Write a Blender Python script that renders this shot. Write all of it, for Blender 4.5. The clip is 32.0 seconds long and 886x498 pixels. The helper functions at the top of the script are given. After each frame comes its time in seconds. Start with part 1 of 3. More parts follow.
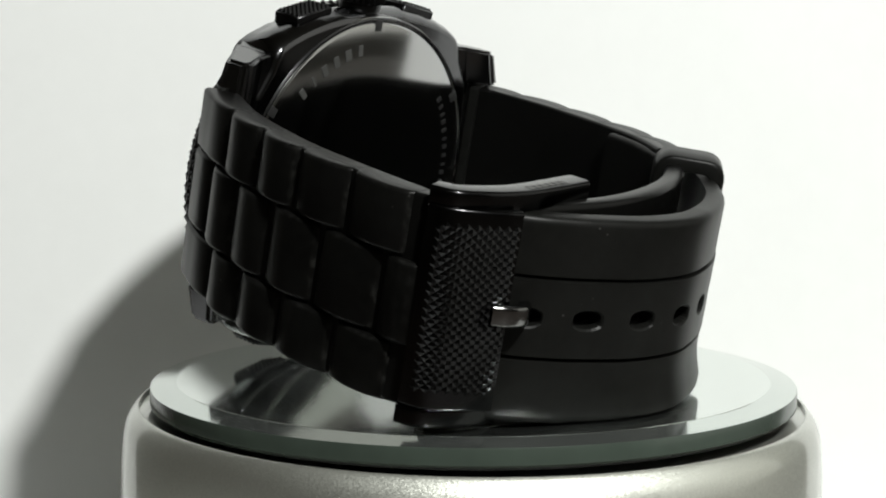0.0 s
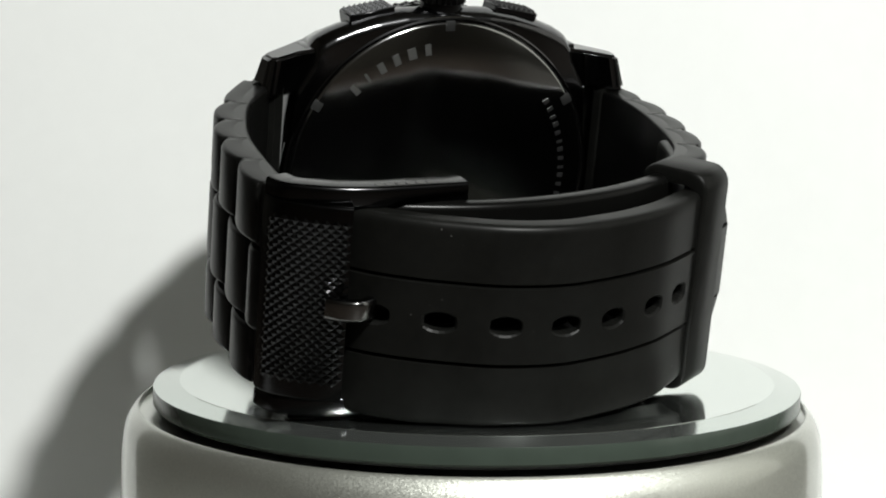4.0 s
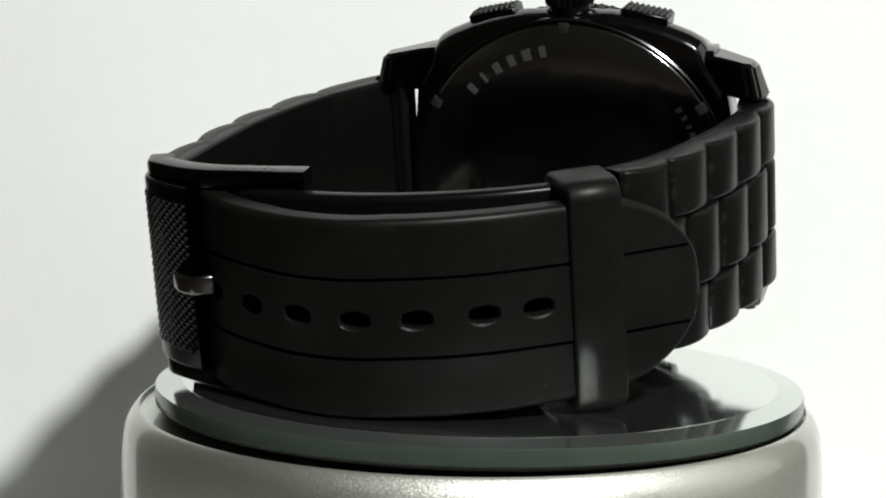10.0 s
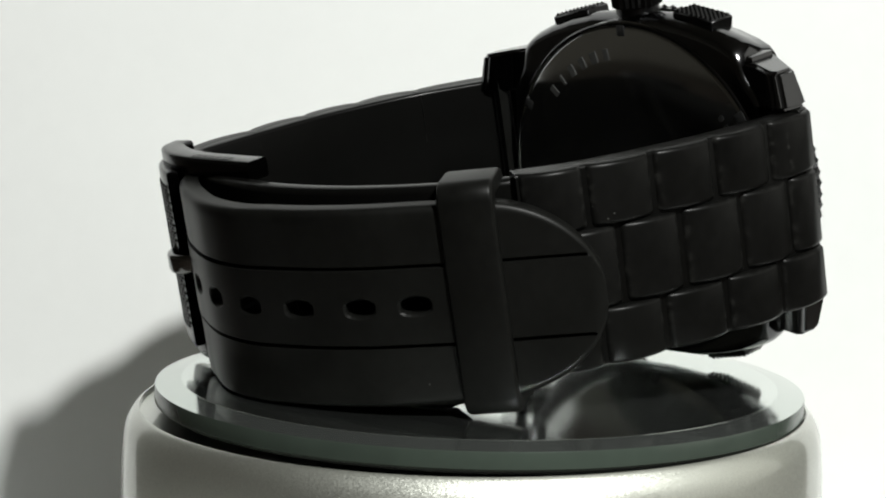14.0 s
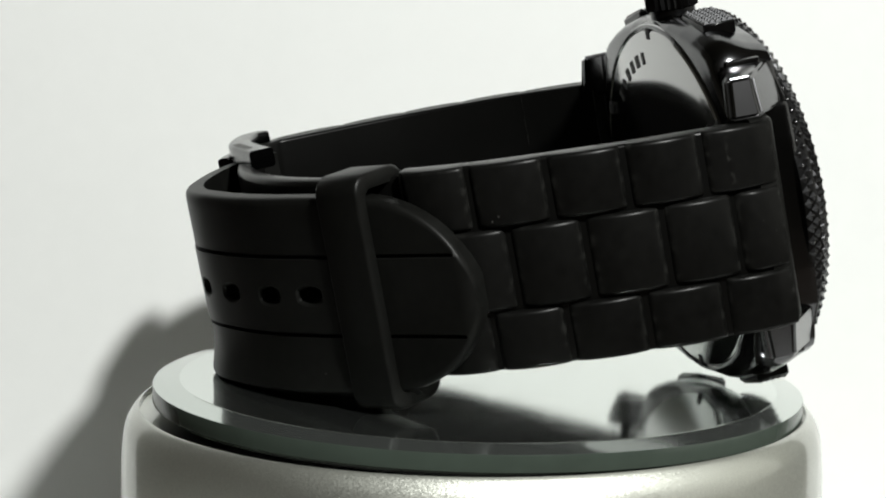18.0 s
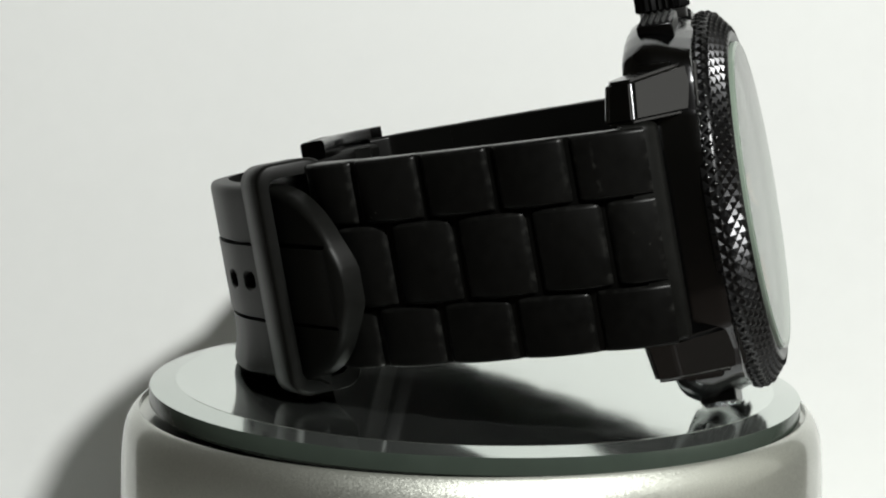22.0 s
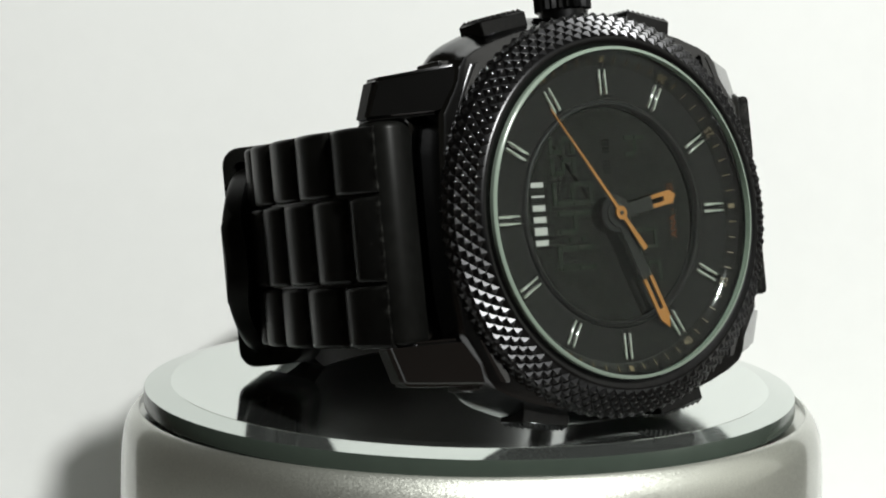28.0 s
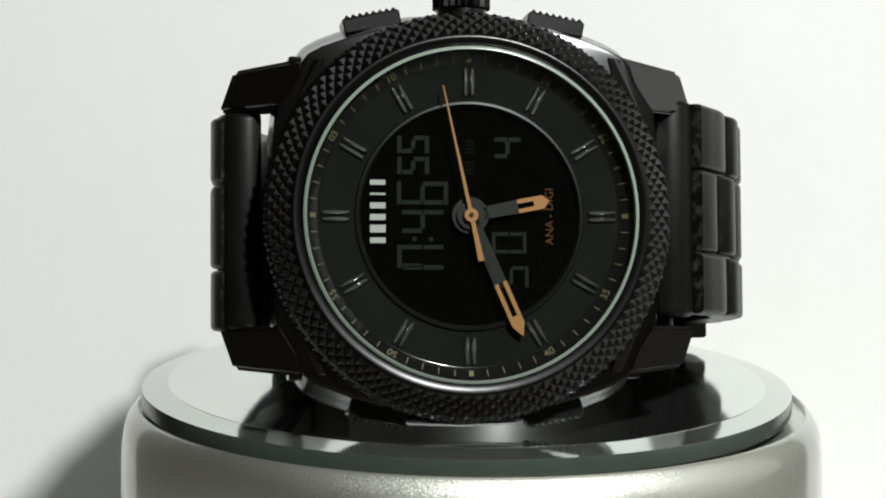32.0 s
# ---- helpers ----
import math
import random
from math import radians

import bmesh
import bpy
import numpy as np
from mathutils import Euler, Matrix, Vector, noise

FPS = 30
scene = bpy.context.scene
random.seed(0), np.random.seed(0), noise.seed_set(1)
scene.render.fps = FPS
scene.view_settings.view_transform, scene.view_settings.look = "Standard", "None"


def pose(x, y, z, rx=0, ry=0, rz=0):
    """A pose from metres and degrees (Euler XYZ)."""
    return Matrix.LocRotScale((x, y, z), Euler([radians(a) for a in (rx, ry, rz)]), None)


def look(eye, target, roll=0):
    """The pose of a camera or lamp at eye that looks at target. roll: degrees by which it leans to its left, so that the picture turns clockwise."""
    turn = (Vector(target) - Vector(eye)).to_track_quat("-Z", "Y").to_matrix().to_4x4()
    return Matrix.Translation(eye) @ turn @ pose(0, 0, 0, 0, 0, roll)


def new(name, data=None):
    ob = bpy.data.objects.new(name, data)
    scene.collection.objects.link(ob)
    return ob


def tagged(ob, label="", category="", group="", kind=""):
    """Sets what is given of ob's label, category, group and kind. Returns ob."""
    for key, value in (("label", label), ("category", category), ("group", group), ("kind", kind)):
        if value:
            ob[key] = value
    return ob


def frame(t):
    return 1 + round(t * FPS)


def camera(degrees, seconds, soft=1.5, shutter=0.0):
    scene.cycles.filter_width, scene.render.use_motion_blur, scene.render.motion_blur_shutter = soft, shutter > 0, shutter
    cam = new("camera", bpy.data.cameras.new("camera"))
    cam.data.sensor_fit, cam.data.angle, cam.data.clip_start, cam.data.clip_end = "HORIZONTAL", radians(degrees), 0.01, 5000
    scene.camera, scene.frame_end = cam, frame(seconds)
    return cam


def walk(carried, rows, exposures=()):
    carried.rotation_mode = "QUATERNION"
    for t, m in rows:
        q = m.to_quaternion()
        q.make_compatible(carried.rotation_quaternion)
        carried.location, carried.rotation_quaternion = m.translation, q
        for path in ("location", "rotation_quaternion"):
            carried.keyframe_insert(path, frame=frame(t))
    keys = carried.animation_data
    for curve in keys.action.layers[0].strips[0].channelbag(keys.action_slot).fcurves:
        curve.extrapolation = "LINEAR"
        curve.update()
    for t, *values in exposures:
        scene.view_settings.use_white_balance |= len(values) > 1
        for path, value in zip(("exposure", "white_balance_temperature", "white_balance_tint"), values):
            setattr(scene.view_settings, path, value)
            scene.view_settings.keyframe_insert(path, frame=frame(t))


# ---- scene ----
SECONDS = 32.0
MM = 0.001

# ---- camera: it stands still before the turntable ----
cam = camera(22.53, SECONDS, soft=2.0)
EYE = Vector((0.00031, -0.27381, 0.05300))
YAW, PITCH, ROLL = radians(-0.864), radians(-7.679), 0.653
AIM = EYE + Vector((math.sin(YAW) * math.cos(PITCH), math.cos(YAW) * math.cos(PITCH), math.sin(PITCH)))
walk(cam, [(0, look(EYE, AIM, ROLL)), (SECONDS, look(EYE, AIM, ROLL))],
     exposures=[(0, 0.02), (14, 0.02), (18.5, 0.0), (21.2, -0.16), (23, -0.1), (25.5, -0.03), (32, -0.04)])


# ---- light: one desk lamp in a dim room, and an added fill lamp ----
world = bpy.data.worlds.new("dim_room")
scene.world = world
world.use_nodes = True
world.node_tree.nodes["Background"].inputs[0].default_value = (0.985, 0.985, 0.89, 1)
world.node_tree.nodes["Background"].inputs[1].default_value = 0.02
lamp_data = bpy.data.lights.new("desk_lamp_light", "AREA")
lamp_data.shape, lamp_data.size, lamp_data.energy, lamp_data.color = "DISK", 0.034, 3.15, (0.985, 1.0, 0.965)
lamp = new("desk_lamp_light", lamp_data)
# unseen fill lamp, added on the right to lift shade and reflections
fill_data = bpy.data.lights.new("fill_light", "AREA")
fill_data.shape, fill_data.size, fill_data.size_y, fill_data.energy, fill_data.color = "RECTANGLE", 1.2, 1.15, 3.0, (0.985, 0.985, 0.89)
fill_light = new("fill_light", fill_data)
fill_light.matrix_world = look((1.195, -0.025, 0.6), (0.0, -0.025, 0.6))
lamp.matrix_world = look((0.166, -0.322, 0.343), (0, 0.03, 0.0))


# ---- materials ----
def material(name, base, rough=0.5, metal=0.0, grain=0.0, scale=2000.0, bump=0.0, coat=0.0, spec=0.5, wear=0.0, rough_var=0.0, specks=0.0, edges=False):
    """A surface with two scales of variation: broad stains and fine grain."""
    m = bpy.data.materials.new(name)
    m.use_nodes = True
    nt = m.node_tree
    b = nt.nodes["Principled BSDF"]
    b.inputs["Base Color"].default_value = (*base, 1)
    b.inputs["Roughness"].default_value = rough
    b.inputs["Metallic"].default_value = metal
    b.inputs["Coat Weight"].default_value = coat
    b.inputs["Specular IOR Level"].default_value = spec
    if grain or bump or wear or rough_var:
        co = nt.nodes.new("ShaderNodeTexCoord")
        fine = nt.nodes.new("ShaderNodeTexNoise")
        fine.inputs["Scale"].default_value = scale
        fine.inputs["Detail"].default_value = 3
        nt.links.new(co.outputs["Object"], fine.inputs["Vector"])
        broad = nt.nodes.new("ShaderNodeTexNoise")
        broad.inputs["Scale"].default_value = scale / 14
        broad.inputs["Detail"].default_value = 4
        nt.links.new(co.outputs["Object"], broad.inputs["Vector"])
        if grain or wear:
            add = nt.nodes.new("ShaderNodeMath")
            add.operation = "MULTIPLY_ADD"
            nt.links.new(fine.outputs["Fac"], add.inputs[0])
            add.inputs[1].default_value = 0.5
            nt.links.new(broad.outputs["Fac"], add.inputs[2])
            ramp = nt.nodes.new("ShaderNodeValToRGB")
            lo = [c * (1 - grain) for c in base]
            hi = [min(1, c * (1 + grain) + wear) for c in base]
            ramp.color_ramp.elements[0].position, ramp.color_ramp.elements[1].position = 0.5, 0.95
            ramp.color_ramp.elements[0].color, ramp.color_ramp.elements[1].color = (*lo, 1), (*hi, 1)
            nt.links.new(add.outputs[0], ramp.inputs["Fac"])
            nt.links.new(ramp.outputs["Color"], b.inputs["Base Color"])
            if specks:
                # sparse pale dust and scuffs, gathered in some places
                cell = nt.nodes.new("ShaderNodeTexVoronoi")
                cell.inputs["Scale"].default_value = 620.0
                nt.links.new(co.outputs["Object"], cell.inputs["Vector"])
                near = nt.nodes.new("ShaderNodeMapRange")
                near.inputs["From Min"].default_value, near.inputs["From Max"].default_value = 0.03, 0.09
                near.inputs["To Min"].default_value, near.inputs["To Max"].default_value = 1.0, 0.0
                nt.links.new(cell.outputs["Distance"], near.inputs["Value"])
                pick = nt.nodes.new("ShaderNodeMapRange")
                pick.inputs["From Min"].default_value, pick.inputs["From Max"].default_value = 0.56, 0.66
                nt.links.new(broad.outputs["Fac"], pick.inputs["Value"])
                both = nt.nodes.new("ShaderNodeMath")
                both.operation = "MULTIPLY"
                nt.links.new(near.outputs["Result"], both.inputs[0])
                nt.links.new(pick.outputs["Result"], both.inputs[1])
                mix = nt.nodes.new("ShaderNodeMix")
                mix.data_type = "RGBA"
                mix.inputs[7].default_value = (specks, specks, specks * 0.94, 1)
                nt.links.new(both.outputs[0], mix.inputs[0])
                nt.links.new(ramp.outputs["Color"], mix.inputs[6])
                nt.links.new(mix.outputs[2], b.inputs["Base Color"])
            if specks and edges:
                # worn, dusty edges
                geo = nt.nodes.new("ShaderNodeNewGeometry")
                edge = nt.nodes.new("ShaderNodeMapRange")
                edge.inputs["From Min"].default_value, edge.inputs["From Max"].default_value = 0.53, 0.60
                nt.links.new(geo.outputs["Pointiness"], edge.inputs["Value"])
                worn = nt.nodes.new("ShaderNodeMapRange")
                worn.inputs["From Min"].default_value, worn.inputs["From Max"].default_value = 0.5, 0.68
                nt.links.new(fine.outputs["Fac"], worn.inputs["Value"])
                rub = nt.nodes.new("ShaderNodeMath")
                rub.operation = "MULTIPLY"
                nt.links.new(edge.outputs["Result"], rub.inputs[0])
                nt.links.new(worn.outputs["Result"], rub.inputs[1])
                last = nt.nodes.new("ShaderNodeMix")
                last.data_type = "RGBA"
                last.inputs[7].default_value = (specks * 0.4, specks * 0.4, specks * 0.37, 1)
                nt.links.new(rub.outputs[0], last.inputs[0])
                nt.links.new(mix.outputs[2], last.inputs[6])
                nt.links.new(last.outputs[2], b.inputs["Base Color"])
        if rough_var:
            mr = nt.nodes.new("ShaderNodeMapRange")
            mr.inputs["To Min"].default_value, mr.inputs["To Max"].default_value = rough - rough_var, rough + rough_var
            nt.links.new(broad.outputs["Fac"], mr.inputs["Value"])
            nt.links.new(mr.outputs["Result"], b.inputs["Roughness"])
        if bump:
            bp = nt.nodes.new("ShaderNodeBump")
            bp.inputs["Strength"].default_value = bump
            bp.inputs["Distance"].default_value = 0.00005
            nt.links.new(fine.outputs["Fac"], bp.inputs["Height"])
            nt.links.new(bp.outputs["Normal"], b.inputs["Normal"])
    return m


RUBBER = material("black_silicone", (0.004, 0.0041, 0.0036), 0.4, grain=0.3, scale=900, bump=0.12, rough_var=0.07, wear=0.0018, spec=0.14, specks=0.09)
RUBBER_LINK = material("black_silicone_worn", (0.0034, 0.0034, 0.0031), 0.34, grain=0.3, scale=900, bump=0.12, rough_var=0.07, wear=0.0018, spec=0.12, specks=0.085, edges=True)
RUBBER_IN = material("black_silicone_matt", (0.0028, 0.0028, 0.0026), 0.28, grain=0.2, scale=900, bump=0.15, spec=0.13)
STEEL = material("black_plated_steel", (0.1, 0.1, 0.104), 0.17, 1.0, rough_var=0.05, scale=600)
STEEL_SATIN = material("black_brushed_steel", (0.034, 0.034, 0.035), 0.3, 1.0, grain=0.2, scale=1500, bump=0.1)
BUCKLE = material("black_plated_buckle", (0.03, 0.03, 0.031), 0.2, 1.0, rough_var=0.05, scale=900)
PIN = material("polished_pin", (0.17, 0.17, 0.17), 0.14, 1.0, rough_var=0.1, scale=500)
KNURL = material("knurled_black_steel", (0.046, 0.046, 0.048), 0.34, 1.0, rough_var=0.08, scale=800)
# brighter metal for the pyramid tips, so their glints are partly in the colour
GLINT_TIP = material("glinting_steel_tips", (0.13, 0.13, 0.13), 0.28, 1.0)
BACK = material("polished_caseback", (0.42, 0.42, 0.42), 0.12, 1.0, rough_var=0.03, scale=400)
ENGRAVED = material("engraved_grey", (0.10, 0.10, 0.097), 0.5, 0.6)
ENGRAVED_FINE = material("engraved_fine", (0.12, 0.12, 0.12), 0.3, 0.9)
DIAL = material("dial_charcoal", (0.0095, 0.0095, 0.0094), 0.15, grain=0.2, scale=1200, spec=0.06)
STEP = material("dial_step", (0.02, 0.02, 0.021), 0.42, 0.8)
CHAPTER = material("chapter_black", (0.007, 0.007, 0.007), 0.1, spec=0.4)
DIAL_BLACK = material("display_black", (0.001, 0.001, 0.001), 0.05, spec=0.2)
LCD = material("lcd_grey_green", (0.013, 0.017, 0.0125), 0.6, spec=0.03)
LCD_DIM = material("lcd_faint", (0.0022, 0.0026, 0.0022), 0.6, spec=0.03)
CHROME = material("chrome_index", (0.7, 0.7, 0.7), 0.16, 1.0)
ORANGE = material("orange_lacquer", (0.29, 0.122, 0.026), 0.5)
ORANGE_PRINT = material("orange_print", (0.085, 0.03, 0.009), 0.6, spec=0.1)
GOLD_PRINT = material("pale_gold_print", (0.1, 0.075, 0.035), 0.6)
WHITE_PRINT = material("white_print", (0.34, 0.34, 0.33), 0.6)
GUN = material("gunmetal_hand", (0.035, 0.035, 0.036), 0.35, 0.8)
PAPER = material("white_paper", (0.82, 0.83, 0.82), 0.85, grain=0.015, scale=260, bump=0.2)


def flake_paint(name, base, rough, coat_rough):
    """Clear-coated silver paint: each tiny metal flake leans its own way."""
    m = material(name, base, rough, 1.0, coat=1.0)
    nt = m.node_tree
    b = nt.nodes["Principled BSDF"]
    b.inputs["Coat Roughness"].default_value = coat_rough
    co = nt.nodes.new("ShaderNodeTexCoord")
    flake = nt.nodes.new("ShaderNodeTexVoronoi")
    flake.inputs["Scale"].default_value = 8500.0
    nt.links.new(co.outputs["Object"], flake.inputs["Vector"])
    tint = nt.nodes.new("ShaderNodeMapRange")
    tint.inputs["To Min"].default_value, tint.inputs["To Max"].default_value = 0.84, 1.0
    nt.links.new(flake.outputs["Color"], tint.inputs["Value"])
    mul = nt.nodes.new("ShaderNodeMix")
    mul.data_type, mul.blend_type = "RGBA", "MULTIPLY"
    mul.inputs[0].default_value = 1.0
    mul.inputs[6].default_value = (*base, 1)
    nt.links.new(tint.outputs["Result"], mul.inputs[7])
    nt.links.new(mul.outputs[2], b.inputs["Base Color"])
    # the flakes' lean, as a small turn of the normal
    geo = nt.nodes.new("ShaderNodeNewGeometry")
    half = nt.nodes.new("ShaderNodeVectorMath")
    half.operation = "SUBTRACT"
    half.inputs[1].default_value = (0.5, 0.5, 0.5)
    nt.links.new(flake.outputs["Color"], half.inputs[0])
    far = nt.nodes.new("ShaderNodeVectorMath")
    far.operation = "SCALE"
    far.inputs[3].default_value = 0.16
    nt.links.new(half.outputs[0], far.inputs[0])
    add = nt.nodes.new("ShaderNodeVectorMath")
    nt.links.new(geo.outputs["Normal"], add.inputs[0])
    nt.links.new(far.outputs[0], add.inputs[1])
    unit = nt.nodes.new("ShaderNodeVectorMath")
    unit.operation = "NORMALIZE"
    nt.links.new(add.outputs[0], unit.inputs[0])
    nt.links.new(unit.outputs[0], b.inputs["Normal"])
    return m


SILVER = flake_paint("silver_paint", (0.75, 0.765, 0.7), 0.49, 0.04)
MATT_BLACK = material("matt_black", (0.008, 0.008, 0.008), 0.6)
WALL = material("pale_wall", (0.34, 0.325, 0.285), 0.9, grain=0.1, scale=8)
TABLE = material("dark_wood", (0.045, 0.034, 0.026), 0.5, grain=0.4, scale=60, bump=0.2)
RIM = material("green_glass_edge", (0.046, 0.06, 0.049), 0.22, 0.0, grain=0.15, scale=300, rough_var=0.06)
MIRROR = material("mirror", (0.78, 0.83, 0.80), 0.085, 0.988, spec=0.3, rough_var=0.045, scale=2600)
BEVEL = material("mirror_bevel", (0.66, 0.71, 0.68), 0.1, 0.95, spec=0.3)


def pane(name, tint, normal):
    """Thin clear crystal: it lets light straight through and mirrors more the flatter it is seen."""
    m = bpy.data.materials.new(name)
    m.use_nodes = True
    nt = m.node_tree
    nt.nodes.remove(nt.nodes["Principled BSDF"])
    clear = nt.nodes.new("ShaderNodeBsdfTransparent")
    clear.inputs["Color"].default_value = (*tint, 1)
    gloss = nt.nodes.new("ShaderNodeBsdfGlossy")
    gloss.inputs["Roughness"].default_value = 0.01
    facing = nt.nodes.new("ShaderNodeLayerWeight")
    facing.inputs["Blend"].default_value = 0.5
    fifth = nt.nodes.new("ShaderNodeMath")
    fifth.operation = "POWER"
    fifth.inputs[1].default_value = 5.0
    nt.links.new(facing.outputs["Facing"], fifth.inputs[0])
    fres = nt.nodes.new("ShaderNodeMath")
    fres.operation = "MULTIPLY_ADD"
    fres.inputs[1].default_value, fres.inputs[2].default_value = 1 - normal, normal
    nt.links.new(fifth.outputs[0], fres.inputs[0])
    mix = nt.nodes.new("ShaderNodeMixShader")
    nt.links.new(fres.outputs[0], mix.inputs[0])
    nt.links.new(clear.outputs[0], mix.inputs[1])
    nt.links.new(gloss.outputs[0], mix.inputs[2])
    nt.links.new(mix.outputs[0], nt.nodes["Material Output"].inputs["Surface"])
    return m


CRYSTAL = pane("mineral_crystal", (0.96, 1.0, 0.97), 0.013)
CRYSTAL_EDGE = material("crystal_edge", (0.21, 0.26, 0.215), 0.2)


# ---- helpers ----
def part(name, bm, mat, parent=None, label="", smooth=40):
    """Link a bmesh, drawn in millimetres, as one mesh object."""
    bmesh.ops.recalc_face_normals(bm, faces=bm.faces)
    bm.transform(Matrix.Scale(MM, 4))
    me = bpy.data.meshes.new(name)
    bm.to_mesh(me)
    bm.free()
    mats = mat if isinstance(mat, (list, tuple)) else [mat]
    for one in mats:
        me.materials.append(one)
    if smooth:
        me.shade_smooth()
        me.set_sharp_from_angle(angle=radians(smooth))
    ob = new(name, me)
    ob.parent = parent
    if label:
        ob["label"] = label
    return ob


def lathe(profile, steps=96, closed=False, axis="z", start=0.0, sweep=360.0):
    """Turn a profile of (radius, height) about an axis."""
    bm = bmesh.new()
    full = sweep >= 360
    cols = []
    for i in range(steps if full else steps + 1):
        a = radians(start + sweep * i / steps)
        col = []
        for r, h in profile:
            x, y = r * math.cos(a), r * math.sin(a)
            col.append(bm.verts.new((x, y, h) if axis == "z" else (x, h, y)))
        cols.append(col)
    n = len(profile)
    for i in range(len(cols) if full else len(cols) - 1):
        a, b = cols[i], cols[(i + 1) % len(cols)]
        for j in range(n if closed else n - 1):
            k = (j + 1) % n
            bm.faces.new((a[j], b[j], b[k], a[k]))
    bmesh.ops.remove_doubles(bm, verts=bm.verts, dist=1e-5)
    return bm


def prism(outline, y0, y1, bevel=0.0, segments=2):
    """A slab from an outline in the dial's plane (x, z), between depths y0 and y1."""
    bm = bmesh.new()
    lo = [bm.verts.new((x, y0, z)) for x, z in outline]
    hi = [bm.verts.new((x, y1, z)) for x, z in outline]
    n = len(outline)
    bm.faces.new(lo)
    bm.faces.new(hi[::-1])
    for i in range(n):
        j = (i + 1) % n
        bm.faces.new((lo[i], hi[i], hi[j], lo[j]))
    bmesh.ops.recalc_face_normals(bm, faces=bm.faces)
    if bevel:
        bmesh.ops.bevel(bm, geom=bm.edges[:], offset=bevel, segments=segments, affect="EDGES", profile=0.6)
    return bm


def box(x0, x1, y0, y1, z0, z1, bevel=0.0, segments=2):
    return prism([(x0, z0), (x1, z0), (x1, z1), (x0, z1)], y0, y1, bevel, segments)


def place(bm, m):
    bm.transform(m)
    return bm


def join(*bms):
    out = bms[0]
    for b in bms[1:]:
        me = bpy.data.meshes.new("tmp")
        b.to_mesh(me)
        b.free()
        out.from_mesh(me)
        bpy.data.meshes.remove(me)
    return out


class Path:
    """A smooth line through points of the plan (x, y), measured by its length; out points away from the wrist."""

    def __init__(self, points, outward):
        pts = [Vector(p) for p in points]
        ext = [2 * pts[0] - pts[1], *pts, 2 * pts[-1] - pts[-2]]
        dense = []
        for i in range(1, len(ext) - 2):
            a, b, c, d = ext[i - 1], ext[i], ext[i + 1], ext[i + 2]
            for k in range(24):
                u = k / 24
                dense.append(0.5 * (2 * b + (c - a) * u + (2 * a - 5 * b + 4 * c - d) * u * u + (3 * b - a - 3 * c + d) * u ** 3))
        dense.append(pts[-1])
        self.p = dense
        self.s = [0.0]
        for a, b in zip(dense, dense[1:]):
            self.s.append(self.s[-1] + (b - a).length)
        self.length = self.s[-1]
        self.side = outward

    def at(self, s):
        """Point and outward normal at length s."""
        s = min(max(s, 0.0), self.length)
        i = min(max(int(np.searchsorted(self.s, s)) - 1, 0), len(self.p) - 2)
        a, b = self.p[i], self.p[i + 1]
        u = (s - self.s[i]) / max(1e-9, self.s[i + 1] - self.s[i])
        i0, i1 = max(i - 3, 0), min(i + 4, len(self.p) - 1)
        t = (self.p[i1] - self.p[i0]).normalized()
        n = Vector((t.y, -t.x)) * self.side
        return a.lerp(b, u), n

    def near(self, x, y):
        k = min(range(len(self.p)), key=lambda i: (self.p[i] - Vector((x, y))).length)
        return self.s[k]


def lift(x, y):
    """How far the strap's middle lies above the dial's: the soft strap sags on one side and rides up on the other."""
    f = min(1.0, max(0.0, (x + 26) / 30))
    f = f * f * (3 - 2 * f)
    return (1 - f) * (-0.45 + 0.04 * y) + f * min(1.8, 0.3 + 0.25 * y)


def sweep(path, s0, s1, profile, step=1.0, taper=None, caps=True):
    """Carry a closed profile of (out, z) along a path. taper(s) gives a factor on z and an offset outwards."""
    bm = bmesh.new()
    n = max(2, int((s1 - s0) / step) + 1)
    rings = []
    for i in range(n + 1):
        s = s0 + (s1 - s0) * i / n
        p, nrm = path.at(s)
        f, off = taper(s) if taper else (1.0, 0.0)
        top = max(z for _, z in profile) * f
        low = min(z for _, z in profile) * f
        rings.append([bm.verts.new((p.x + nrm.x * (o + off), p.y + nrm.y * (o + off), min(max(z, low), top) + lift(p.x, p.y))) for o, z in profile])
    m = len(profile)
    for a, b in zip(rings, rings[1:]):
        for j in range(m):
            k = (j + 1) % m
            bm.faces.new((a[j], a[k], b[k], b[j]))
    if caps:
        bm.faces.new(rings[0][::-1])
        bm.faces.new(rings[-1])
    return bm


def rounded(o0, o1, z0, z1, r, k=3):
    """A rounded rectangle as a profile of (out, z)."""
    pts = []
    for cx, cz, a0 in ((o1 - r, z1 - r, 0), (o0 + r, z1 - r, 90), (o0 + r, z0 + r, 180), (o1 - r, z0 + r, 270)):
        for i in range(k + 1):
            a = radians(a0 + 90 * i / k)
            pts.append((cx + r * math.cos(a), cz + r * math.sin(a)))
    return pts


def circle(r, n, cx=0.0, cz=0.0):
    return [(cx + r * math.cos(2 * math.pi * i / n), cz + r * math.sin(2 * math.pi * i / n)) for i in range(n)]


